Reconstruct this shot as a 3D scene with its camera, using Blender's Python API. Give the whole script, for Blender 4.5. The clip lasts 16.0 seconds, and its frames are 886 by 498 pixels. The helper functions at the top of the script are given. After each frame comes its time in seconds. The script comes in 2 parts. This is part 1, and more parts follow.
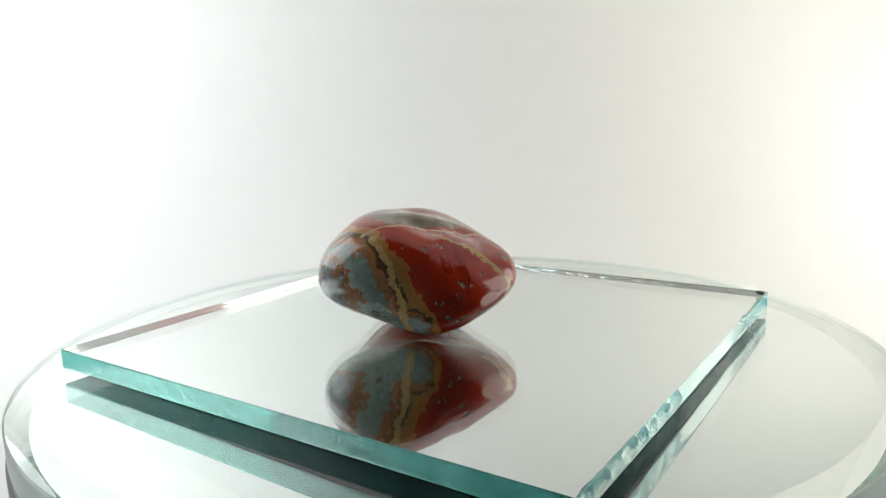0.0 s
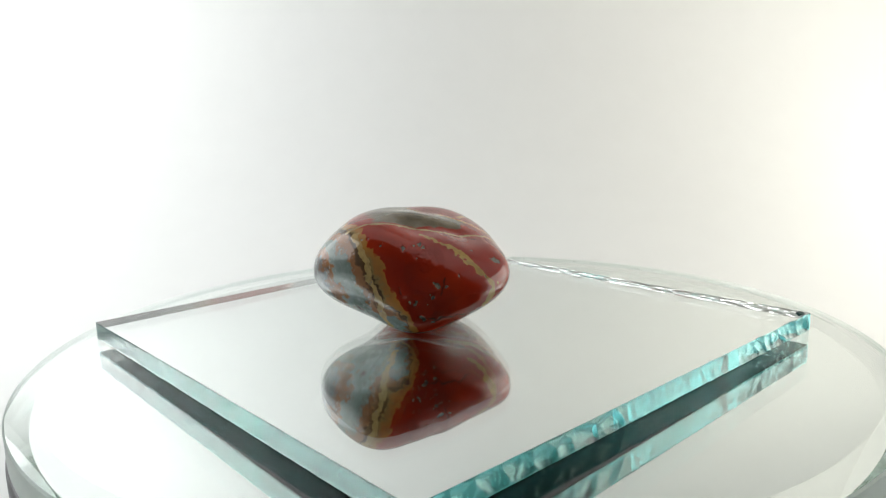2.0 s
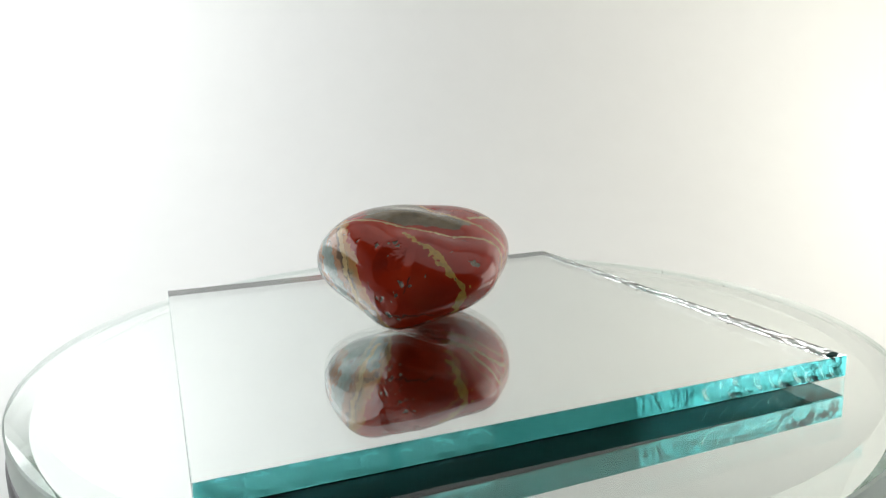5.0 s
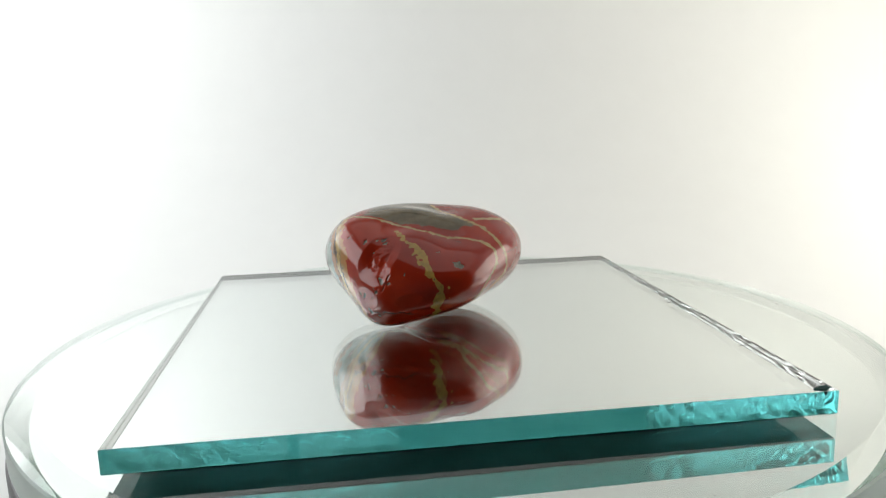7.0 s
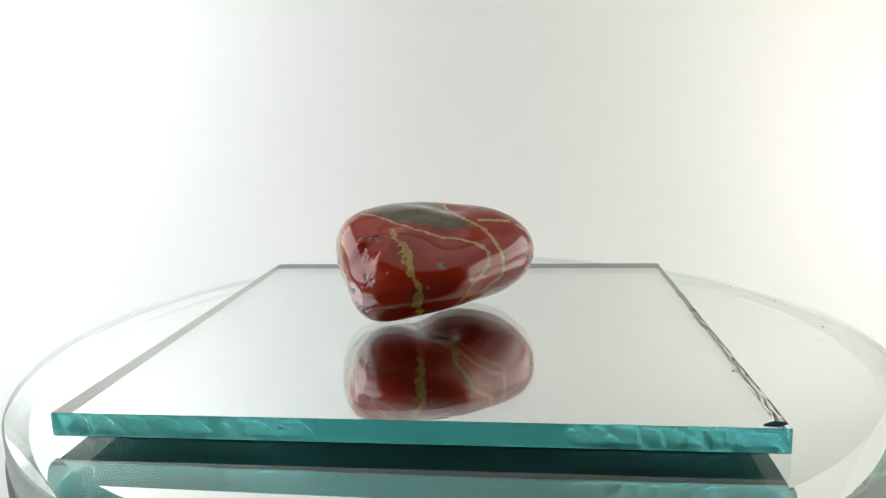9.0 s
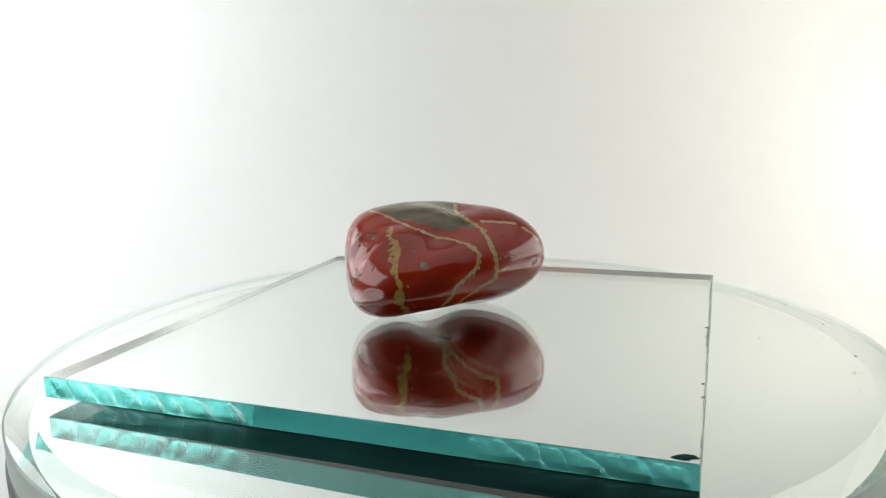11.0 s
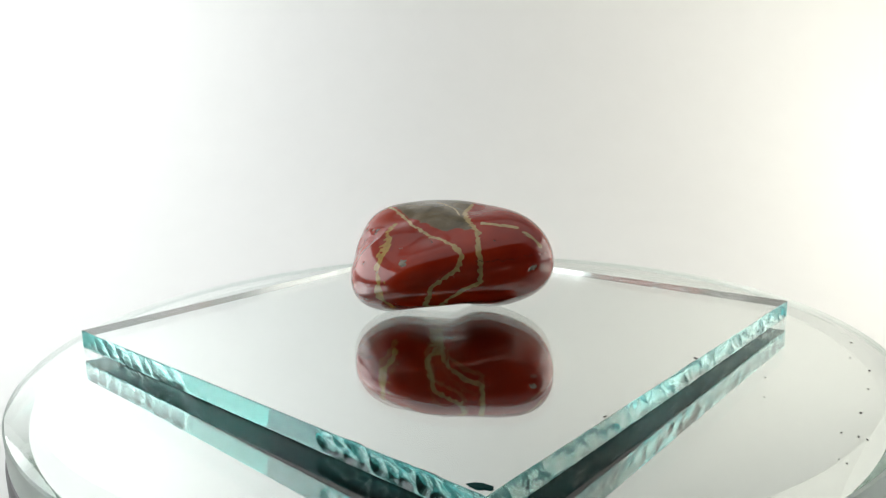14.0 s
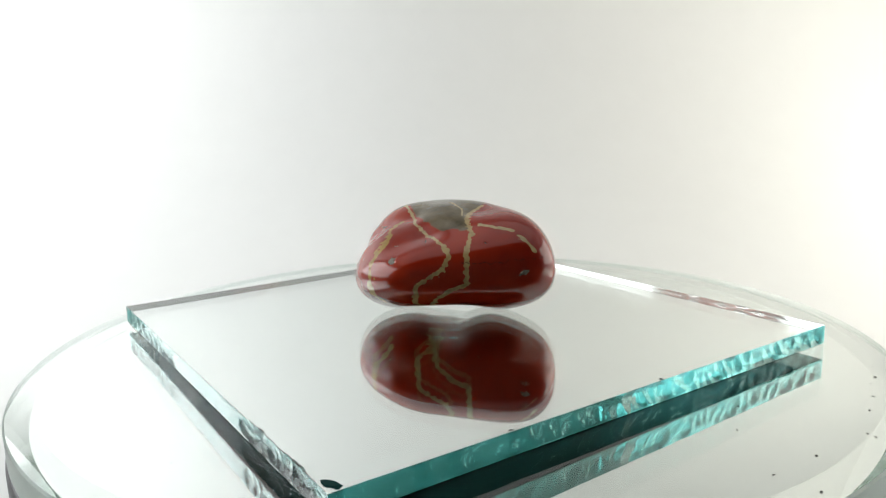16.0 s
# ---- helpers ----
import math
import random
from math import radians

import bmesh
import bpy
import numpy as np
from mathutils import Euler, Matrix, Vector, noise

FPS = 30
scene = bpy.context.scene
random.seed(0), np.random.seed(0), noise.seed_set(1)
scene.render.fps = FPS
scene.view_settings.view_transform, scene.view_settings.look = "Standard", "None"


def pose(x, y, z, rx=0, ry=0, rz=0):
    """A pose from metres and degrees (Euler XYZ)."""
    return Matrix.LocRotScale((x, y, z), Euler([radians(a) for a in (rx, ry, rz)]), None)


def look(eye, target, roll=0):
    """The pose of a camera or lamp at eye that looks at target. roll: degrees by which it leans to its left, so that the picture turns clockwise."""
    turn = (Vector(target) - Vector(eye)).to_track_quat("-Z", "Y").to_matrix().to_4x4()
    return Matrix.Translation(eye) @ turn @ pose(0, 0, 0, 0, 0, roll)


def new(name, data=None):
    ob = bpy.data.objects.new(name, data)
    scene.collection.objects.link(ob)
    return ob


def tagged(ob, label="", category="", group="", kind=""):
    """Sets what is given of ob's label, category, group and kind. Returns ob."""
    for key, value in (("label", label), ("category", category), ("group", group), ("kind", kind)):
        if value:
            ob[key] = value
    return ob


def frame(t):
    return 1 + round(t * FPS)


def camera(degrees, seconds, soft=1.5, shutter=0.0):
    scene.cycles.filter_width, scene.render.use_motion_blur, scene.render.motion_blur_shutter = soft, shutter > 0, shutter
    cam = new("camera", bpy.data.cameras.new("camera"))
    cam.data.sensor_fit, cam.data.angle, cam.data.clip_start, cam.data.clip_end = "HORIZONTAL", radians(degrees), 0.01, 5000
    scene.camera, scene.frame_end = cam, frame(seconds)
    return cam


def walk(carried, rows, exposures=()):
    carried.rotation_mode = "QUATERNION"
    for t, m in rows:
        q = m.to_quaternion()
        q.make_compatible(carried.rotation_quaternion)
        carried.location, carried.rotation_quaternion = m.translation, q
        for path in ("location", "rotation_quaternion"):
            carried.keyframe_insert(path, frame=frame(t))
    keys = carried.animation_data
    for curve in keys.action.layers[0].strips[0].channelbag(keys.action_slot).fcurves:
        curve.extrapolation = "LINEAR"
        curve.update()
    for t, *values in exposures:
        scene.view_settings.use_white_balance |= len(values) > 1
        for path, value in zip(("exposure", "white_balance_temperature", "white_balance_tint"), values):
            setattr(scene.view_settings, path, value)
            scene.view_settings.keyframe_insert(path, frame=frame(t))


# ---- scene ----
cam = camera(61.51, 16.0, soft=1.25)
TOP = 0.060                     # height of the small mirror's face above the table
EYE = Vector((0.0, -0.1426, TOP + 0.0410))
VIEW = Vector((-0.0055, 0.9820, -0.1887))
walk(cam, [(0.0, look(EYE, EYE + VIEW, -1.55)), (16.0, look(EYE, EYE + VIEW, -1.55))])


def turn(t):
    """The turntable's angle in degrees: a steady clockwise turn."""
    return 0.64 - 6.978 * (t - 8.0) - 0.006 * (t - 8.0) ** 2


# ---- light ----
world = bpy.data.worlds.new("world")
scene.world = world
world.use_nodes = True
world.node_tree.nodes["Background"].inputs["Color"].default_value = (0.9, 0.95, 1.0, 1)
world.node_tree.nodes["Background"].inputs["Strength"].default_value = 0.05
scene.view_settings.exposure = 0.0
scene.cycles.max_bounces = scene.cycles.transmission_bounces = scene.cycles.glossy_bounces = 40   # thick glass


def area_lamp(name, eye, target, width, height, watts, colour):
    data = bpy.data.lights.new(name, "AREA")
    data.shape, data.size, data.size_y, data.energy, data.color = "RECTANGLE", width, height, watts, colour
    ob = new(name, data)
    ob.matrix_world = look(eye, target)
    return ob


area_lamp("lamp_above", (0.0, 0.125, 0.553), (0.0, 0.125, 0.0), 0.74, 0.45, 0.66, (0.965, 1.0, 0.95))
area_lamp("lamp_cool_side", (-0.374, 0.10, 0.22), (0.0, 0.10, 0.20), 0.48, 0.36, 1.62, (0.95, 0.985, 1.0))
area_lamp("lamp_warm_side", (0.374, 0.12, 0.14), (0.0, 0.12, 0.13), 0.36, 0.24, 0.68, (1.0, 0.965, 0.86))


# ---- materials ----
def material(name):
    m = bpy.data.materials.new(name)
    m.use_nodes = True
    nt = m.node_tree
    return m, nt.nodes, nt.links, nt.nodes["Principled BSDF"]


def noise_node(nodes, links, scale, detail=4.0, rough=0.55, coords=None):
    n = nodes.new("ShaderNodeTexNoise")
    n.inputs["Scale"].default_value, n.inputs["Detail"].default_value, n.inputs["Roughness"].default_value = scale, detail, rough
    if coords is None:
        coords = nodes.new("ShaderNodeTexCoord").outputs["Object"]
    links.new(coords, n.inputs["Vector"])
    return n


def ramp(nodes, links, fac, stops):
    r = nodes.new("ShaderNodeValToRGB")
    e = r.color_ramp.elements
    while len(e) < len(stops):
        e.new(0.5)
    for el, (pos, col) in zip(e, stops):
        el.position, el.color = pos, (*col, 1)
    links.new(fac, r.inputs["Fac"])
    return r.outputs["Color"]


def mix(nodes, links, fac, a, b):
    n = nodes.new("ShaderNodeMix")
    n.data_type = "RGBA"
    for sock, v in ((n.inputs[0], fac), (n.inputs[6], a), (n.inputs[7], b)):
        if isinstance(v, (int, float)):
            sock.default_value = v
        elif isinstance(v, tuple):
            sock.default_value = (*v, 1)
        else:
            links.new(v, sock)
    return n.outputs[2]


def bump(nodes, links, bsdf, height, strength, distance):
    b = nodes.new("ShaderNodeBump")
    b.inputs["Strength"].default_value, b.inputs["Distance"].default_value = strength, distance
    links.new(height, b.inputs["Height"])
    links.new(b.outputs["Normal"], bsdf.inputs["Normal"])


def paper_material(name, tint, rough=0.9):
    m, N, K, B = material(name)
    n = noise_node(N, K, 60.0, 5)
    c = ramp(N, K, n.outputs["Fac"], [(0.3, tuple(v * 0.985 for v in tint)), (0.7, tint)])
    K.new(c, B.inputs["Base Color"])
    B.inputs["Roughness"].default_value = rough
    f = noise_node(N, K, 900.0, 3)
    bump(N, K, B, f.outputs["Fac"], 0.05, 0.0005)
    return m


def glass_material(name, tint, rough=0.0, ior=1.52):
    m, N, K, B = material(name)
    B.inputs["Base Color"].default_value = (*tint, 1)
    B.inputs["Transmission Weight"].default_value = 1.0
    B.inputs["IOR"].default_value = ior
    B.inputs["Roughness"].default_value = rough
    return m


def silver_material(name, tint):
    m, N, K, B = material(name)
    n = noise_node(N, K, 40.0, 3)
    c = ramp(N, K, n.outputs["Fac"], [(0.3, tuple(v * 0.99 for v in tint)), (0.7, tint)])
    K.new(c, B.inputs["Base Color"])
    B.inputs["Metallic"].default_value, B.inputs["Roughness"].default_value = 1.0, 0.0
    return m


def cut_edge_material(name, deep, pale, rough, relief, streak):
    """The edge of green sheet glass: clear, tinted by the long way through it, streaked by the cutting wheel."""
    m, N, K, B = material(name)
    tc = N.new("ShaderNodeTexCoord")
    mp = N.new("ShaderNodeMapping")
    mp.inputs["Scale"].default_value = (1.0, 1.0, streak)
    K.new(tc.outputs["Object"], mp.inputs["Vector"])
    n = noise_node(N, K, 90.0, 4, 0.55, mp.outputs["Vector"])
    K.new(ramp(N, K, n.outputs["Fac"], [(0.3, deep), (0.7, pale)]), B.inputs["Base Color"])
    B.inputs["Transmission Weight"].default_value = 1.0
    B.inputs["IOR"].default_value = 1.52
    B.inputs["Roughness"].default_value = rough
    f = noise_node(N, K, 260.0, 4, 0.6, mp.outputs["Vector"])
    bump(N, K, B, f.outputs["Fac"], relief, 0.0004)
    return m


def ground_glass_material(name, dark, light, rough, clear):
    """A ground glass rim: cloudy, part of the light goes through."""
    m, N, K, B = material(name)
    n = noise_node(N, K, 160.0, 5, 0.6)
    c = ramp(N, K, n.outputs["Fac"], [(0.25, dark), (0.75, light)])
    K.new(c, B.inputs["Base Color"])
    B.inputs["Transmission Weight"].default_value = clear
    B.inputs["IOR"].default_value = 1.52
    B.inputs["Roughness"].default_value = rough
    tr = N.new("ShaderNodeBsdfTranslucent")
    K.new(c, tr.inputs["Color"])
    ms = N.new("ShaderNodeMixShader")
    ms.inputs[0].default_value = 0.55
    K.new(B.outputs[0], ms.inputs[1])
    K.new(tr.outputs[0], ms.inputs[2])
    K.new(ms.outputs[0], N["Material Output"].inputs["Surface"])
    return m


def plain_material(name, dark, light, rough, scale, metal=0.0, relief=0.1):
    m, N, K, B = material(name)
    n = noise_node(N, K, scale, 6)
    K.new(ramp(N, K, n.outputs["Fac"], [(0.35, dark), (0.7, light)]), B.inputs["Base Color"])
    B.inputs["Roughness"].default_value, B.inputs["Metallic"].default_value = rough, metal
    f = noise_node(N, K, scale * 9, 3)
    bump(N, K, B, f.outputs["Fac"], relief, 0.0003)
    return m


M_SWEEP = paper_material("white backdrop paper", (0.88, 0.88, 0.865))
M_SIDE = paper_material("white tent cloth", (0.85, 0.85, 0.85))
M_FRONT = paper_material("grey room wall", (0.07, 0.07, 0.075))
M_GLASS = glass_material("clear float glass", (0.955, 0.975, 0.965))
M_GLASS_DISC = glass_material("clear plate glass", (0.95, 0.975, 0.96))
M_SILVER = silver_material("mirror silver", (0.90, 0.92, 0.91))
# dark paint; the green edge's reflection below the tile is put into its colour
M_BACKING = plain_material("dark mirror backing paint", (0.002, 0.030, 0.028), (0.004, 0.046, 0.043), 0.5, 120.0, relief=0.0)
M_BACKING.node_tree.nodes["Principled BSDF"].inputs["Specular IOR Level"].default_value = 0.05
M_EDGE = cut_edge_material("green cut glass edge", (0.052, 0.35, 0.36), (0.095, 0.45, 0.465), 0.0, 0.05, 4.0)
M_STREAK = cut_edge_material("streaked cut glass edge", (0.012, 0.085, 0.070), (0.050, 0.29, 0.28), 0.03, 0.12, 12.0)
# same glass as M_EDGE; the shells' brighter light is put into a paler tint
M_FLAKE_BRIGHT = cut_edge_material("flaked glass edge with brightened tint", (0.15, 0.58, 0.60), (0.28, 0.74, 0.77), 0.0, 0.03, 1.0)
M_RIM = ground_glass_material("ground glass rim", (0.84, 0.92, 0.88), (0.90, 0.96, 0.93), 0.2, 0.5)
M_DIRT = plain_material("grey dust", (0.05, 0.05, 0.05), (0.16, 0.15, 0.14), 0.8, 900.0)
M_BLACK = plain_material("scuffed black plastic", (0.008, 0.008, 0.014), (0.022, 0.022, 0.030), 0.35, 300.0)


# ---- building helpers ----
def part(name, bm, mats, parent, label=""):
    """Links a bmesh as one mesh object under a thing, or at the top where parent is None."""
    me = bpy.data.meshes.new(name)
    bm.to_mesh(me)
    bm.free()
    for m in mats if isinstance(mats, (list, tuple)) else [mats]:
        me.materials.append(m)
    ob = new(name, me)
    if parent is not None:
        ob.parent = parent
    if label:
        ob["label"] = label
    return ob


def smooth(ob):
    ob.data.polygons.foreach_set("use_smooth", [True] * len(ob.data.polygons))


def lathe(profile, steps=192, mats=None):
    """A closed ring of revolution from (radius, height) pairs; mats: a slot for each strip."""
    bm = bmesh.new()
    rings = []
    for r, z in profile:
        if r < 1e-7:
            rings.append([bm.verts.new((0, 0, z))])
        else:
            rings.append([bm.verts.new((r * math.cos(2 * math.pi * k / steps), r * math.sin(2 * math.pi * k / steps), z)) for k in range(steps)])
    for i, (a, b) in enumerate(zip(rings, rings[1:])):
        for k in range(steps):
            k2 = (k + 1) % steps
            loop = [a[k % len(a)], a[k2 % len(a)], b[k2 % len(b)], b[k % len(b)]]
            loop = list(dict.fromkeys(loop))
            f = bm.faces.new(loop)
            f.smooth = True
            if mats:
                f.material_index = mats[i]
    bmesh.ops.recalc_face_normals(bm, faces=bm.faces)
    return bm


def box(x0, x1, y0, y1, z0, z1, bevel=0.0):
    bm = bmesh.new()
    bmesh.ops.create_cube(bm, size=1.0, matrix=Matrix.LocRotScale(((x0 + x1) / 2, (y0 + y1) / 2, (z0 + z1) / 2), None, (x1 - x0, y1 - y0, z1 - z0)))
    if bevel:
        bmesh.ops.bevel(bm, geom=bm.edges[:], offset=bevel, segments=2, affect="EDGES")
    return bm


# ---- the setting: a white sweep inside a small light tent ----
def sweep():
    bm = bmesh.new()
    prof = [(-0.17, 0.0), (0.16, 0.0)]
    prof += [(0.16 + 0.20 * math.sin(a), 0.20 - 0.20 * math.cos(a)) for a in (math.radians(5 * k) for k in range(1, 19))]
    prof += [(0.36, 0.56)]
    n = len(prof)
    outer = [(y + (0.004 if i > 1 else 0), z - 0.004) for i, (y, z) in enumerate(prof)]
    grid = [[bm.verts.new((x, y, z)) for y, z in line] for x, line in ((-0.38, prof), (0.38, prof), (0.38, outer), (-0.38, outer))]
    for a, b in zip(grid, grid[1:] + grid[:1]):
        for i in range(n - 1):
            bm.faces.new((a[i], a[i + 1], b[i + 1], b[i])).smooth = True
    for i in (0, n - 1):
        bm.faces.new([g[i] for g in grid])
    bmesh.ops.recalc_face_normals(bm, faces=bm.faces)
    ob = part("backdrop", bm, M_SWEEP, None)
    return tagged(ob, "white paper sweep curving up behind the turntable", "backdrop", kind="structure")


sweep()
for name, dims, mat, label in (
        ("wall_west", (-0.384, -0.380, -0.24, 0.364, 0.0, 0.56), M_SIDE, "white cloth side of the light tent"),
        ("wall_east", (0.380, 0.384, -0.12, 0.364, 0.0, 0.56), M_SIDE, "white cloth side of the light tent"),
        ("wall_west_front", (-0.384, -0.380, -0.36, -0.241, 0.0, 0.56), M_FRONT, "dark grey room beside the camera"),
        ("wall_east_front", (0.380, 0.384, -0.36, -0.121, 0.0, 0.56), M_FRONT, "dark grey room beside the camera"),
        ("wall_south", (-0.384, 0.384, -0.364, -0.36, 0.0, 0.56), M_FRONT, "dark grey room wall behind the camera"),
        ("floor", (-0.384, 0.384, -0.36, -0.171, -0.004, 0.0), M_FRONT, "dark grey table before the light tent"),
        ("ceiling", (-0.384, 0.384, -0.364, 0.364, 0.56, 0.564), M_FRONT, "dark grey cover over the light tent")):
    tagged(part(name, box(*dims), mat, None), label, name.split("_")[0], kind="structure")


# ---- the turntable ----
DISC = (0.0012, 0.0013)          # centre of the round mirror
R_DISC, R_FLAT = 0.0791, 0.0747
Z_DISC = -0.00354                # face of the round mirror below the small mirror's face
DISC_THICK, BEVEL = 0.0056, 0.0006


def turntable():
    base = tagged(new("turntable"), "black plastic round turntable under the mirrors", "turntable")
    base.location = (0, 0, 0)
    h = TOP + Z_DISC - DISC_THICK - 0.0003
    part("foot", lathe([(0, 0.0), (0.046, 0.0), (0.0475, 0.002), (0.0475, h - 0.007), (0.046, h - 0.005), (0, h - 0.005)]), M_BLACK, base)
    platter = part("platter", lathe([(0, h - 0.0048), (0.0765, h - 0.0048), (0.0777, h - 0.0038), (0.0777, h - 0.0010), (0.0771, h - 0.0002), (0, h - 0.0002)]), M_BLACK, base, "scuffed black rim")
    return base, platter


def speck(name, parent, x, y, z, size, seed):
    """A crumb of dust stuck to the glass."""
    rnd = random.Random(seed)
    bm = bmesh.new()
    bmesh.ops.create_icosphere(bm, subdivisions=2, radius=1.0)
    for v in bm.verts:
        v.co *= rnd.uniform(0.6, 1.2)
        v.co = Vector((v.co.x * size, v.co.y * size * 0.7, max(-0.2, v.co.z) * size * 0.35))
    ob = part(name, bm, M_DIRT, parent)
    ob.matrix_basis = pose(x, y, z + 0.07 * size, 0, 0, rnd.uniform(0, 180))
    return ob


def round_mirror():
    ob = tagged(new("round_mirror"), "round clear mirror lying under a smaller square mirror", "mirror")
    z = Z_DISC
    low = z - DISC_THICK
    # a plate with a shallow bevel; the back of the glass itself is silvered
    glass = lathe([(0, z), (R_FLAT, z), (R_DISC - 0.0003, z - BEVEL), (R_DISC, z - BEVEL - 0.0003), (R_DISC, low + 0.0003), (R_DISC - 0.0003, low), (0, low)],
                  mats=[0, 0, 1, 1, 1, 2])
    for f in glass.faces:
        f.smooth = False
    part("glass", glass, [M_GLASS_DISC, M_RIM, M_SILVER], ob)
    back = lathe([(0, low - 0.00003), (R_DISC - 0.0005, low - 0.00003), (R_DISC - 0.0005, low - 0.00025), (0, low - 0.00025)])
    part("backing", back, M_BACKING, ob)
    rnd = random.Random(21)
    places = [(0.0568, 0.0108, 0.25), (0.0630, 0.0378, 0.30), (0.0602, 0.0427, 0.18), (0.0690, 0.0240, 0.28), (0.0720, 0.0047, 0.30), (0.0716, -0.0039, 0.22)]
    for _ in range(3):
        w = rnd.uniform(0, 2 * math.pi)
        q = rnd.uniform(0.060, 0.072)
        places.append((q * math.cos(w), q * math.sin(w), rnd.uniform(0.10, 0.2)))
    for k, (x, y, size) in enumerate(places):
        speck("speck", ob, x, y, z, size * 0.001, k)
    return ob


SIDE_X, SIDE_Y = 0.1000, 0.0994
PLATE = (-0.0013, -0.0002)       # centre of the small mirror, off the axis
THICK = 0.0034


def small_mirror():
    ob = tagged(new("square_mirror"), "square mirror tile with chipped green glass edges", "mirror")
    hx, hy = SIDE_X / 2, SIDE_Y / 2
    # corners: A back left, C front left, B front right, D back right at the middle of the turn
    A, B, C, D = Vector((-hx, hy, 0)), Vector((hx, -hy, 0)), Vector((-hx, -hy, 0)), Vector((hx, hy, 0))
    bm = bmesh.new()

    # flaked stretches: start and end along the edge (m), number, depth and roundness of the shells
    rnd = random.Random(8)
    flaked = {"CB": ((0.000, 0.038, 13, 0.00036, 0.0070), (0.072, 0.0990, 20, 0.00060, 0.0032)),
              "BD": ((0.002, 0.045, 16, 0.00022, 0.0090), (0.045, 0.0990, 28, 0.00042, 0.0044)),
              "DA": ((0.010, 0.030, 4, 0.00012, 0.0080),),
              "AC": ((0.000, 0.035, 9, 0.00005, 0.0200),)}
    shells = {key: [(a + (b - a) * (k + rnd.uniform(0.1, 0.9)) / n, -THICK * rnd.uniform(0.15, 1.0), deep * rnd.uniform(0.6, 1.3), bend * rnd.uniform(0.7, 1.4))
                    for a, b, n, deep, bend in stretches for k in range(n)] for key, stretches in flaked.items()}

    def flake(key, u, z):
        """Depth of the shell-shaped breaks at u along the edge and z below the face."""
        d = 0.0
        for cu, cz, deep, bend in shells[key]:
            if abs(u - cu) < 0.005:
                q = math.hypot(u - cu + 0.5 * (z - cz), z - cz)
                d = max(d, deep - q * q / (2 * bend) + 0.00002 * math.sin(q * 9000))
        if d > 0:
            d += 0.00005 * noise.noise(Vector((u * 900, z * 900, 5.0)))
        return min(0.00100, max(0.0, d) * min(1.0, 0.35 - z / 0.0012, 0.10 + (z + THICK) / 0.0008))

    NU, NV = 560, 16
    ring, depth_at = [], []
    for key, a, b in (("CB", C, B), ("BD", B, D), ("DA", D, A), ("AC", A, C)):
        along = (b - a).normalized()
        inward = Vector((-along.y, along.x, 0))
        length = (b - a).length
        cols = []
        for i in range(NU):
            u = length * i / NU
            end = min(u, length - u)
            col = []
            for j in range(NV + 1):
                z = -THICK * j / NV
                d = flake(key, u, z) * min(1.0, max(0.0, end - 0.0004) / 0.0015)
                if j in (0, NV) and end > 0.0004:
                    d = max(d, 0.00005)
                col.append(bm.verts.new(a + along * u + inward * d + Vector((0, 0, z))))
            cols.append(col)
            depth_at.append(sum(flake(key, u, -THICK * k / 5) for k in range(1, 5)) / 4)
        ring += cols
    m = len(ring)
    for i in range(m):
        c0, c1 = ring[i], ring[(i + 1) % m]
        for j in range(NV):
            f = bm.faces.new((c0[j], c0[j + 1], c1[j + 1], c1[j]))
            f.material_index = 4 if i >= 3 * NU else 2 if depth_at[i] > 0.00008 else 1
            f.smooth = True
    top = bm.faces.new([c[0] for c in ring])
    low = bm.faces.new([c[-1] for c in ring])
    low.material_index = 3
    bmesh.ops.triangulate(bm, faces=[top, low])
    bmesh.ops.recalc_face_normals(bm, faces=bm.faces)
    for e in bm.edges:
        if len(e.link_faces) == 2 and e.calc_face_angle() > 0.3:
            e.smooth = False
    g = part("glass", bm, [M_GLASS, M_EDGE, M_FLAKE_BRIGHT, M_SILVER, M_STREAK], ob)
    # dark backing, its green standing in for the reflected glass edge
    s = part("backing", box(-hx + 0.00015, hx - 0.00015, -hy + 0.00015, hy - 0.00015, -THICK - 0.00010, -THICK - 0.00002), M_BACKING, ob, "dark paint tinted with the green edge's reflection")
    # a dark flake broken out of one corner of the face
    ch = bmesh.new()
    rnd = random.Random(11)
    for zz, grow in ((0.00002, 1.0), (0.00022, 0.72)):
        for k in range(18):
            w = 2 * math.pi * k / 18
            r = grow * rnd.uniform(0.8, 1.15)
            ch.verts.new((0.0016 * r * math.cos(w), 0.0008 * r * math.sin(w), zz))
    ch.verts.ensure_lookup_table()
    v = ch.verts
    for k in range(18):
        ch.faces.new((v[k], v[(k + 1) % 18], v[18 + (k + 1) % 18], v[18 + k]))
    ch.faces.new([v[18 + k] for k in range(18)])
    ch.faces.new([v[17 - k] for k in range(18)])
    c = part("chip", ch, M_BACKING, ob, "dark chipped corner")
    for o in (g, s):
        o.location = (PLATE[0], PLATE[1], 0)
    for k, (x, y, size) in enumerate(((0.0114, 0.0178, 0.20), (0.0232, -0.0102, 0.17), (-0.021, -0.019, 0.09), (0.030, 0.022, 0.10), (0.026, -0.031, 0.10), (-0.034, 0.006, 0.08))):
        speck("speck", ob, x, y, 0.0, size * 0.001, 40 + k)
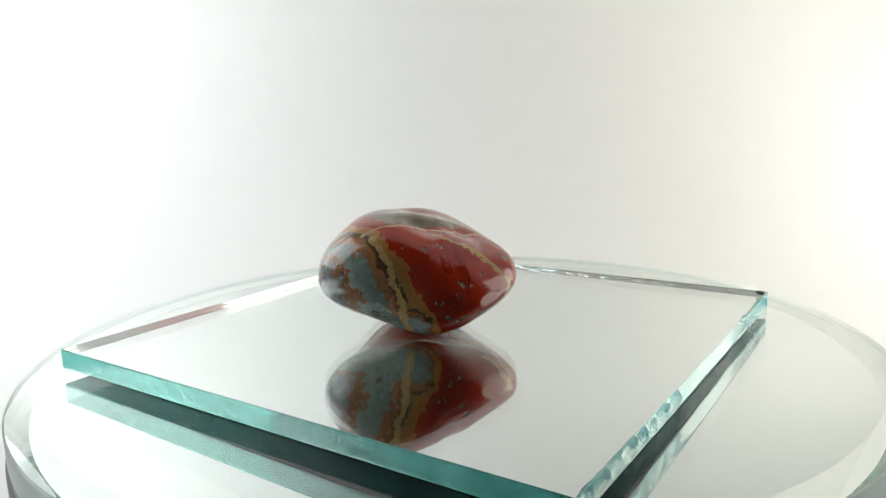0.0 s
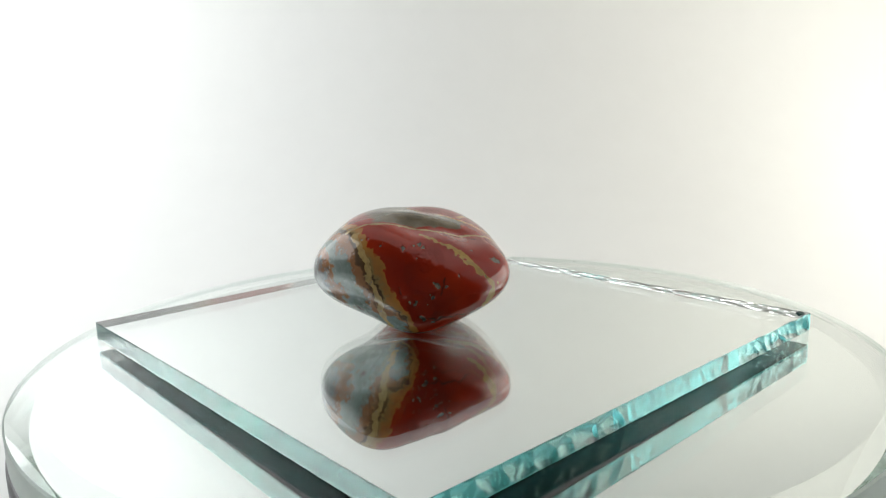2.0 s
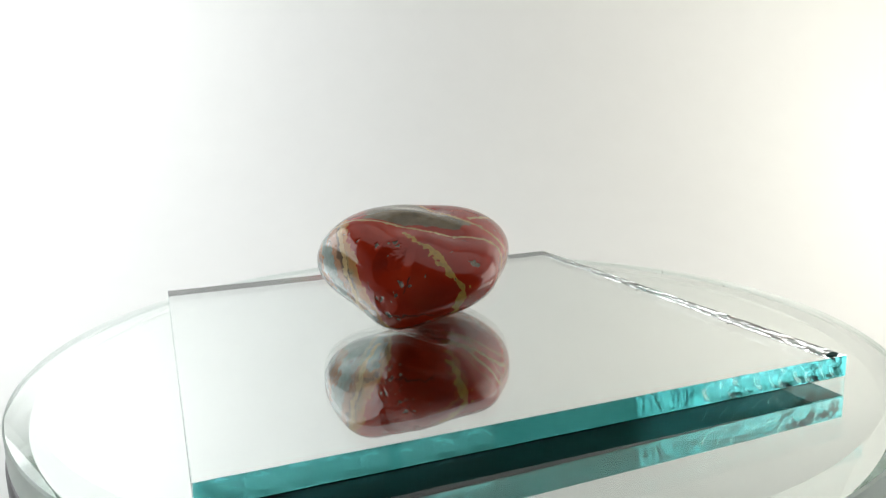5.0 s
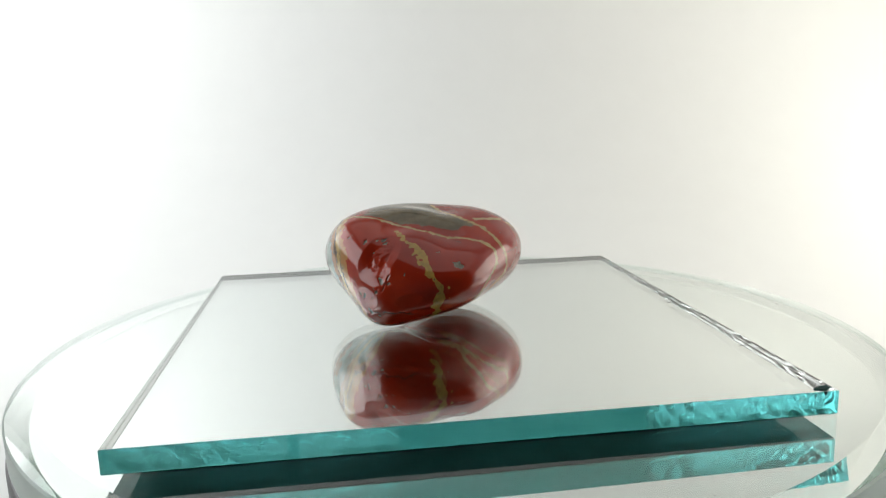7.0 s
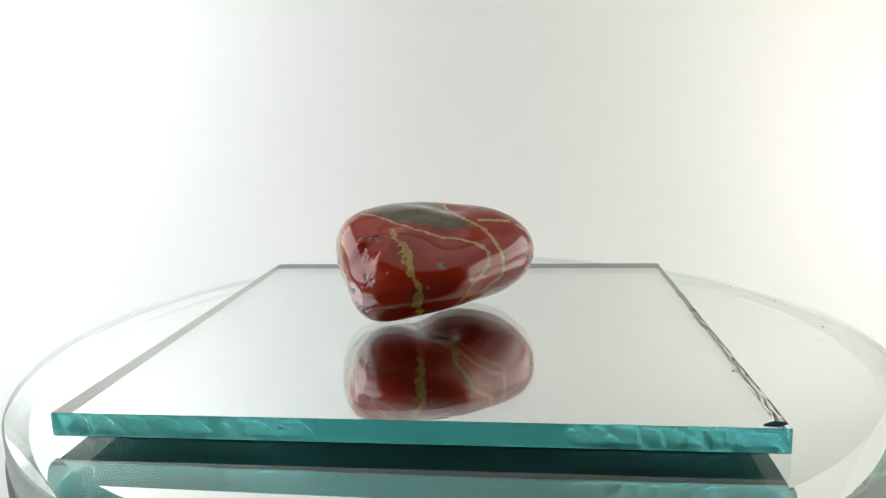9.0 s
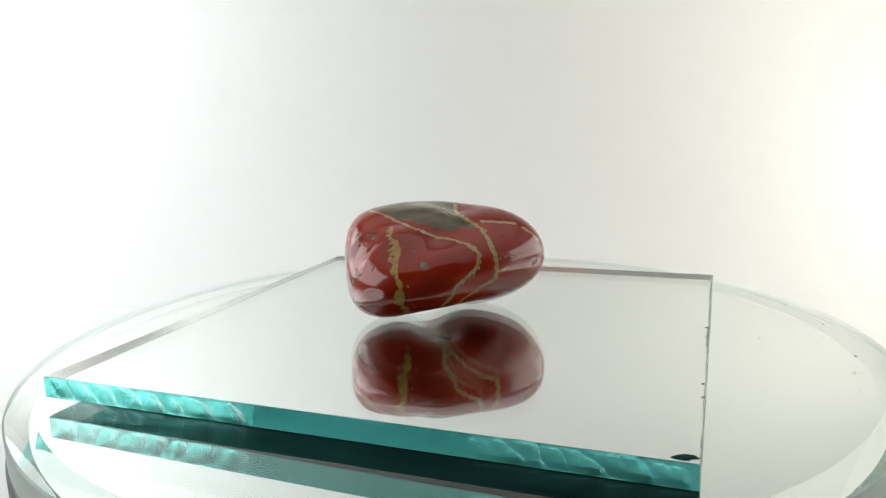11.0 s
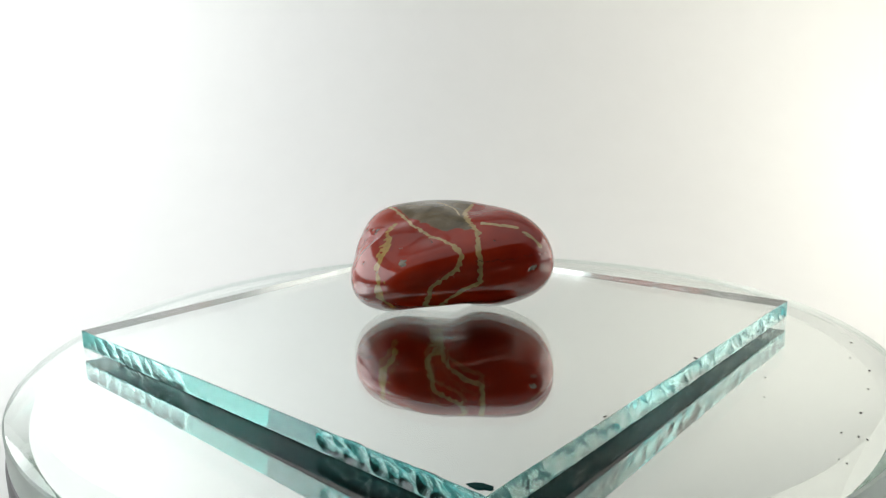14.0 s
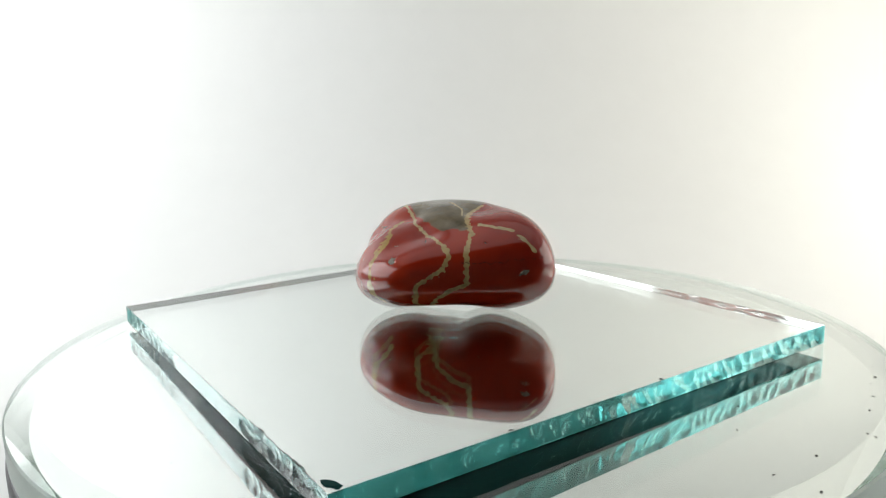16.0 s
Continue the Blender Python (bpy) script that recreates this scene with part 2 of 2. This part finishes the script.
    # nicks along the upper edge
    for k, (u, size) in enumerate(((0.026, 0.8), (0.041, 0.5), (0.055, 1.0), (0.084, 0.6))):
        speck("nick", ob, PLATE[0] + hx - 0.0004, PLATE[1] - hy + u, -0.00005, size * 0.0005, 60 + k)
    c.matrix_basis = pose(PLATE[0] + hx - 0.0018, PLATE[1] - hy + 0.0012, 0.0, 0, 0, 20)
    return ob


# ---- the stone ----
STONE_AT = np.array((-0.0040, 0.0025, 0.0100))
# the tumbled shape: distances (mm) of faces from the middle, their normals spread in a spiral from top to bottom
FACES = [9.44, 17.44, 16.81, 15.61, 17.6, 11.67, 18.4, 18.92, 12.68, 17.22, 21.4, 18.36, 16.31, 17.71, 23.33, 24.26, 15.43, 19.49, 19.94, 19.38, 20.45, 20.06, 24.12, 25.6, 17.59, 19.08, 17.15, 24.82, 24.79, 21.82, 20.48, 20.47, 18.62, 20.16, 21.39, 25.9, 26.74, 22.17, 20.07, 16.73, 18.85, 22.11, 22.36, 24.04, 24.47, 19.77, 21.07, 18.65, 22.81, 26.81, 21.42, 20.44, 17.42, 17.73, 24.09, 17.28, 21.73, 24.42, 19.24, 14.76, 13.07, 15.41, 23.91, 16.23, 17.56, 14.44, 18.14, 19.09, 11.26, 12.44, 15.71, 12.14]
ROUND_OFF = 14.0                 # the higher, the sharper the edges between the faces
# soft swells and dips (mm) worn into it, spread in the same way
SWELLS = [-0.17, 0.27, -0.27, -0.51, -0.63, -0.53, -0.26, -1.52, -1.57, -0.69, -1.05, -2.41, -0.59, -2.37, -1.03, -0.54, -1.1, -1.08, -0.97, 0.24, 0.75, -1.75, -0.57, -0.4, 0.19, -0.04, -0.47, -0.16, -0.31, -0.44, 0.61, 0.04, -0.39, 0.03, 1.05, 0.62, 0.71, 0.01, 0.03, 0.33, 0.05, 1.02, 0.72, -0.16, 0.22, 1.03, 1.52, 0.42, 0.4, 0.26, 0.56, -1.0, -0.03, 1.09, 0.92, -0.31, -0.19, -0.58, -0.38, -0.02]
HOLLOW = (0.92888, -1.27441, 0.0033, 0.70638)  # bearing, height (rad), depth (m) and width (rad) of the hollow below


def bearing(az, el):
    """A unit vector from degrees round and above."""
    a, e = math.radians(az), math.radians(el)
    return np.array((math.cos(e) * math.cos(a), math.cos(e) * math.sin(a), math.sin(e)))


def rough_radius(d):
    """The radius (m) of the faceted stone along the unit vectors d."""
    k = np.arange(len(FACES)) + 0.5
    z = 1 - 2 * k / len(FACES)
    ph = math.pi * (1 + 5 ** 0.5) * k
    nrm = np.stack([np.sqrt(1 - z * z) * np.cos(ph), np.sqrt(1 - z * z) * np.sin(ph), z], 1)
    total = np.zeros(len(d))
    for n, h in zip(nrm, FACES):
        total += (np.maximum(0, d @ n) / (h * 0.001)) ** ROUND_OFF
    r = total ** (-1 / ROUND_OFF)
    a, b, deep, wide = HOLLOW
    c = np.clip(d @ bearing(math.degrees(a), math.degrees(b)), -1, 1)
    r = r - deep * np.exp(-(np.arccos(c) / wide) ** 2)
    # a groove across the far half of the underside
    x = d * r[:, None]
    across = x @ bearing(48, 0) - 0.0008
    back = np.clip((d @ bearing(138, 0)) / 0.9 + 0.5, 0, 1)
    back = back * back * (3 - 2 * back)
    under = np.clip(-d[:, 2] / 0.5, 0, 1)
    r = r - 0.0003 * np.exp(-(across / 0.0042) ** 2) * back * under * under
    return r


def stone_radius(d):
    """The radius (m) once the edges are tumbled off, with two ground flats left."""
    side = np.cross(d, np.where(np.abs(d[:, 2:]) < 0.9, np.array((0.0, 0, 1)), np.array((1.0, 0, 0))))
    side /= np.linalg.norm(side, axis=1)[:, None]
    up = np.cross(d, side)
    r = 0.2 * rough_radius(d)
    for k in range(8):
        a = math.pi * k / 4
        q = d + (0.10 + 0.07 * (k % 2)) * (math.cos(a) * side + math.sin(a) * up)
        r += 0.1 * rough_radius(q / np.linalg.norm(q, axis=1)[:, None])
    r = r * 1.009
    k = np.arange(len(SWELLS)) + 0.5
    z = 1 - 2 * k / len(SWELLS)
    ph = math.pi * (1 + 5 ** 0.5) * k
    for n, rise in zip(np.stack([np.sqrt(1 - z * z) * np.cos(ph), np.sqrt(1 - z * z) * np.sin(ph), z], 1), SWELLS):
        r = r + 0.001 * rise * np.exp(-(np.arccos(np.clip(d @ n, -1, 1)) / 0.36) ** 2)
    for az, el, cut in ((-141, -6, 0.00024), (-103, -9, 0.00018)):
        n = bearing(az, el)
        dn = d @ n
        h = (r * dn).max() - cut
        flat = h / np.maximum(dn, 0.05)
        r = np.where(dn > 0.3, np.minimum(r, flat), r)
    return r


VEINS = (  # (width mm, gold share, wander, line of (bearing, height) in degrees)
    (0.42, 0.2, 1.0, ((175, 25), (-172, 37), (-152, 47), (-107, 48), (-64, 36), (-47, 28), (-36, 19))),
    (0.62, 0.5, 1.0, ((-36, 19), (-33, 11), (-36, 3), (-45, -2), (-54, -9), (-62, -26), (-58, -42))),
    (0.55, 0.4, 1.0, ((72, 50), (34, 60), (0, 48), (-8, 30), (-20, 13))),
    (0.62, 0.5, 0.6, ((-20, 13), (-22, 2), (-21, -9), (-32, -13), (-44, -24), (-52, -40))),
    (0.55, 0.2, 1.2, ((6, 36), (10, 28), (15, 21))),
    (0.45, 0.2, 1.0, ((14, 17), (16, 9))),
    (0.50, 1.0, 2.2, ((-133, 37), (-118, 30), (-107, 22))),
    (0.95, 1.0, 2.6, ((-107, 22), (-97, 11), (-93, 2), (-87, -4), (-88, -12), (-92, -30))),
    (0.75, 0.6, 1.5, ((-176, 24), (-170, 18), (-165, 11), (-163, 1), (-159, -11), (-158, -38))),
    (1.60, 0.7, 2.0, ((-55, -36), (-57, -48), (-58, -62))),
    (0.22, 0.1, 1.0, ((140, 60), (60, 70), (10, 62))),
)
CRACKS = (
    (0.07, ((-25, 6), (-3, 5), (19, 5))),
    (0.20, ((-128, -20), (-111, -20), (-103, -22))),
    (0.15, ((-122, -6), (-118, 3))),
    (0.08, ((-146, -3), (-143, -7))),
    (0.12, ((-60, 28), (-56, 24))),
)
PITS = (  # bearing, height, radius in mm
    (-144, 21, 0.6), (-137, 23, 0.5), (-133, 25, 0.6), (-130, 22, 0.5), (-134, 13, 0.3), (-123, -2, 0.55), (-118, -3, 0.5), (-126, -8, 0.5),
    (-127, -6, 0.3), (-136, -12, 0.6), (-139, -11, 0.4), (-129, -13, 0.35), (-132, -20, 0.6), (-126, -22, 0.5), (-109, 2, 0.3), (-91, -1, 0.35), (-75, 7, 0.85), (-73, 5, 0.6),
    (-84, 17, 0.3), (9, -1, 0.6), (11, -2, 0.4), (-86, 16, 0.25), (24, 22, 0.25), (-40, -3, 0.2), (-5, 18, 0.2), (-12, -6, 0.2), (-82, -22, 0.3),
)


def line_distance(d, line):
    """Angle (rad) from the unit vectors d to a line of bearings."""
    pts = [bearing(*p) for p in line]
    best = np.full(len(d), 9.0)
    for a, b in zip(pts, pts[1:]):
        ab = b - a
        t = np.clip(((d - a) @ ab) / (ab @ ab), 0, 1)
        q = a + t[:, None] * ab
        q /= np.linalg.norm(q, axis=1)[:, None]
        best = np.minimum(best, np.linalg.norm(d - q, axis=1))
    return best


def stone_material():
    m, N, K, B = material("polished red jasper")

    def split(name):
        at = N.new("ShaderNodeAttribute")
        at.attribute_name = name
        sp = N.new("ShaderNodeSeparateColor")
        K.new(at.outputs["Color"], sp.inputs["Color"])
        return sp.outputs

    vein, gold, patch = split("minerals")
    band, pit, crack = split("marks")

    def add(a, b, k):
        n = N.new("ShaderNodeMath")
        n.operation = "MULTIPLY_ADD"
        K.new(b, n.inputs[0])
        n.inputs[1].default_value = k
        K.new(a, n.inputs[2])
        return n.outputs[0]

    fine = noise_node(N, K, 900.0, 6, 0.65).outputs["Fac"]
    mid = noise_node(N, K, 260.0, 5, 0.6).outputs["Fac"]
    wide = noise_node(N, K, 70.0, 4, 0.5).outputs["Fac"]
    red = ramp(N, K, wide, [(0.30, (0.25, 0.0130, 0.0036)), (0.52, (0.35, 0.0215, 0.0050)), (0.72, (0.44, 0.038, 0.0095))])
    red = mix(N, K, ramp(N, K, mid, [(0.55, (0, 0, 0)), (0.80, (0.35, 0.35, 0.35))]), red, (0.20, 0.007, 0.004))
    olive = ramp(N, K, mid, [(0.30, (0.085, 0.065, 0.035)), (0.55, (0.17, 0.125, 0.068)), (0.75, (0.20, 0.19, 0.14))])
    spotted = add(patch, wide, 0.9)
    c = mix(N, K, ramp(N, K, spotted, [(0.74, (0, 0, 0)), (0.92, (1, 1, 1))]), red, olive)
    # the grey-green end in bands: gold, tan, grey-green, brown, grey
    s = add(add(band, mid, 0.08), fine, 0.04)
    bands = ramp(N, K, s, [(0.360, (0.40, 0.022, 0.0042)), (0.378, (0.44, 0.20, 0.045)), (0.43, (0.38, 0.17, 0.050)), (0.455, (0.30, 0.20, 0.075)),
                           (0.475, (0.075, 0.040, 0.016)), (0.52, (0.11, 0.055, 0.022)), (0.545, (0.32, 0.145, 0.060)), (0.605, (0.29, 0.13, 0.055)),
                           (0.625, (0.17, 0.22, 0.195)), (0.725, (0.27, 0.33, 0.30)), (0.742, (0.33, 0.13, 0.045)), (0.795, (0.22, 0.10, 0.045)),
                           (0.815, (0.15, 0.16, 0.16)), (0.90, (0.24, 0.26, 0.26))])
    c = mix(N, K, ramp(N, K, s, [(0.358, (0, 0, 0)), (0.372, (1, 1, 1))]), c, bands)
    speck = ramp(N, K, fine, [(0.56, (0, 0, 0)), (0.66, (0.6, 0.6, 0.6))])
    inend = N.new("ShaderNodeMath")
    inend.operation = "MULTIPLY"
    K.new(ramp(N, K, s, [(0.52, (0, 0, 0)), (0.58, (1, 1, 1))]), inend.inputs[0])
    K.new(speck, inend.inputs[1])
    c = mix(N, K, inend.outputs[0], c, (0.42, 0.47, 0.44))
    dark = N.new("ShaderNodeMath")
    dark.operation = "MULTIPLY"
    K.new(ramp(N, K, s, [(0.40, (0, 0, 0)), (0.48, (1, 1, 1))]), dark.inputs[0])
    K.new(ramp(N, K, noise_node(N, K, 420.0, 6, 0.7).outputs["Fac"], [(0.60, (0, 0, 0)), (0.70, (0.75, 0.75, 0.75))]), dark.inputs[1])
    c = mix(N, K, dark.outputs[0], c, (0.060, 0.052, 0.040))
    cream = mix(N, K, gold, (0.58, 0.45, 0.25), (0.46, 0.28, 0.065))
    cream = mix(N, K, ramp(N, K, fine, [(0.45, (0, 0, 0)), (0.75, (0.7, 0.7, 0.7))]), cream, (0.22, 0.12, 0.05))
    v = add(vein, mid, 0.55)
    c = mix(N, K, ramp(N, K, v, [(0.66, (0, 0, 0)), (0.80, (1, 1, 1))]), c, cream)
    c = mix(N, K, crack, c, (0.085, 0.018, 0.010))
    stone_grey = ramp(N, K, fine, [(0.38, (0.04, 0.028, 0.020)), (0.64, (0.32, 0.28, 0.21))])
    grit = noise_node(N, K, 2600.0, 3, 0.6).outputs["Fac"]
    pv = add(pit, grit, 0.7)
    c = mix(N, K, ramp(N, K, pv, [(0.80, (0, 0, 0)), (0.92, (1, 1, 1))]), c, stone_grey)
    K.new(c, B.inputs["Base Color"])
    rough = add(ramp(N, K, fine, [(0.3, (0.02, 0.02, 0.02)), (0.7, (0.055, 0.055, 0.055))]), pit, 0.35)
    rough = add(rough, ramp(N, K, s, [(0.40, (0, 0, 0)), (0.60, (1, 1, 1))]), 0.05)
    K.new(rough, B.inputs["Roughness"])
    B.inputs["IOR"].default_value = 1.50
    h = add(fine, pit, -2.0)
    bump(N, K, B, h, 0.06, 0.0002)
    return m


def stone():
    ob = tagged(new("tumbled_stone"), "polished red jasper pebble with cream veins and a grey-green end", "stone")
    bm = bmesh.new()
    bmesh.ops.create_icosphere(bm, subdivisions=8, radius=1.0)
    body = part("body", bm, stone_material(), ob)
    me = body.data
    count = len(me.vertices)
    d = np.empty(count * 3, dtype=np.float32)
    me.vertices.foreach_get("co", d)
    d = d.reshape(-1, 3).astype(float)
    d /= np.linalg.norm(d, axis=1)[:, None]
    r = stone_radius(d)
    # wandering copies of the directions, so that veins run unevenly
    w1 = np.array([noise.noise_vector(Vector(v) * 5.0)[:] for v in d])
    w2 = np.array([noise.noise_vector(Vector(v) * 17.0)[:] for v in d])
    w3 = np.array([noise.noise(Vector(v) * 34.0) for v in d])
    vein, gold = np.zeros(count), np.zeros(count)
    for width, g, wander, line in VEINS:
        dw = d + wander * (0.022 * w1 + 0.014 * w2)
        dw /= np.linalg.norm(dw, axis=1)[:, None]
        dist = line_distance(dw, line) * r * 1000
        v = np.clip(1.25 - 0.75 * dist / (width * 0.68 * np.clip(1 + 0.5 * w3 + 0.9 * w2[:, 2], 0.35, 2.2)), 0, 1)
        gold = np.where(v > vein, g, gold)
        vein = np.maximum(vein, v)
    crack = np.zeros(count)
    for width, line in CRACKS:
        dw = d + 0.03 * w2
        dw /= np.linalg.norm(dw, axis=1)[:, None]
        crack = np.maximum(crack, np.clip(1.6 - 1.6 * line_distance(dw, line) * r * 1000 / (width * (1 + 0.8 * w3)), 0, 1))
    pit = np.zeros(count)
    rnd = random.Random(3)
    specks = list(PITS) + [(rnd.uniform(165, 205), rnd.uniform(-25, 28), rnd.uniform(0.12, 0.3)) for _ in range(26)]
    for az, el, size in specks:
        dist = np.linalg.norm(d + 0.035 * w2 - bearing(az, el), axis=1) * r * 1000
        pit = np.maximum(pit, np.clip(1.5 - dist / (0.80 * size * (1 + 0.5 * w3)), 0, 1))
    # the dark hole in the grey-green end
    hole = np.clip(1.4 - np.linalg.norm(d + 0.02 * w2 - bearing(-179, -21), axis=1) * r * 1000 / 0.65, 0, 1)
    crack = np.maximum(crack, hole)
    # the mineral patch on the top, inside a loop of (x, y) directions
    loop = ((.2, .61), (.41, .28), (.67, 0), (.8, -.12), (.62, -.45), (.3, -.52), (-.1, -.5), (-.5, -.34), (-.77, -.05), (-.68, .29), (-.48, .53), (-.1, .7))
    px, py = d[:, 0] + 0.03 * w1[:, 0] + 0.02 * w2[:, 0], d[:, 1] + 0.03 * w1[:, 1] + 0.02 * w2[:, 1]
    inside, gap = np.zeros(count, bool), np.full(count, 9.0)
    for (x0, y0), (x1, y1) in zip(loop, loop[1:] + loop[:1]):
        cross = ((y0 > py) != (y1 > py)) & (px < (x1 - x0) * (py - y0) / ((y1 - y0) if y1 != y0 else 1e-9) + x0)
        inside ^= cross
        t = np.clip(((px - x0) * (x1 - x0) + (py - y0) * (y1 - y0)) / ((x1 - x0) ** 2 + (y1 - y0) ** 2), 0, 1)
        gap = np.minimum(gap, np.hypot(px - x0 - t * (x1 - x0), py - y0 - t * (y1 - y0)))
    patch = np.where(d[:, 2] > 0.1, np.clip(0.5 + np.where(inside, gap, -gap) / 0.16, 0, 1), 0)
    # position through the bands of the end, in mm from the red
    x = d * r[:, None] * 1000
    s = x @ np.array((-0.953, 0.229, -0.197)) - 12.45 + 0.32 * np.maximum(0, -x[:, 2] - 1.0) + 0.9 * w1[:, 0] + 0.6 * w2[:, 1] + 0.3 * w3
    band = np.clip((s + 4.64) / 16.0, 0, 1)
    # below, the grey-green layer spreads over its neighbours
    low = np.clip((-x[:, 2] - 5.0 + 1.5 * w1[:, 2] + w2[:, 0]) / 2.5, 0, 1) * np.clip((band - 0.35) / 0.04, 0, 1)
    band = band + 0.85 * low * (0.61 + 0.04 * w2[:, 2] - band)
    # a broken hollow, holes and cracks are cut into the surface
    far = np.linalg.norm((d - bearing(-129, 13)) * np.array((1, 1, 0.75)) + 0.05 * w1, axis=1)
    r = r - 0.00062 * np.clip((0.24 - far) / 0.13, 0, 1) - 0.00006 * np.clip((0.2 - far) / 0.1, 0, 1) * (w2[:, 0] + w3)
    r = r - 0.00009 * pit * (1 + w3) - 0.00009 * crack - 0.00005 * np.clip(band * 4 - 2.2, 0, 1) * np.abs(w3)
    me.vertices.foreach_set("co", (d * r[:, None] + STONE_AT).astype(np.float32).ravel())
    for name, cols in (("minerals", (vein, gold, patch)), ("marks", (band, pit, crack))):
        at = me.attributes.new(name, "FLOAT_COLOR", "POINT")
        at.data.foreach_set("color", np.stack([*cols, np.ones(count)], 1).astype(np.float32).ravel())
    me.update()
    smooth(body)
    low = (d[:, 2] * r + STONE_AT[2]).min()
    body.location.z = -low
    return ob


BASE, PLATTER = turntable()
ROUND = round_mirror()
SMALL = small_mirror()
STONE = stone()


def motions():
    steps = [float(k) for k in range(17)]
    walk(SMALL, [(t, pose(0, 0, TOP, 0, 0, turn(t))) for t in steps])
    walk(STONE, [(t, pose(0, 0, TOP, 0, 0, turn(t))) for t in steps])
    walk(ROUND, [(t, pose(*DISC, TOP, 0, 0, turn(t))) for t in steps])
    walk(PLATTER, [(t, pose(0, 0, 0, 0, 0, turn(t))) for t in steps])


motions()
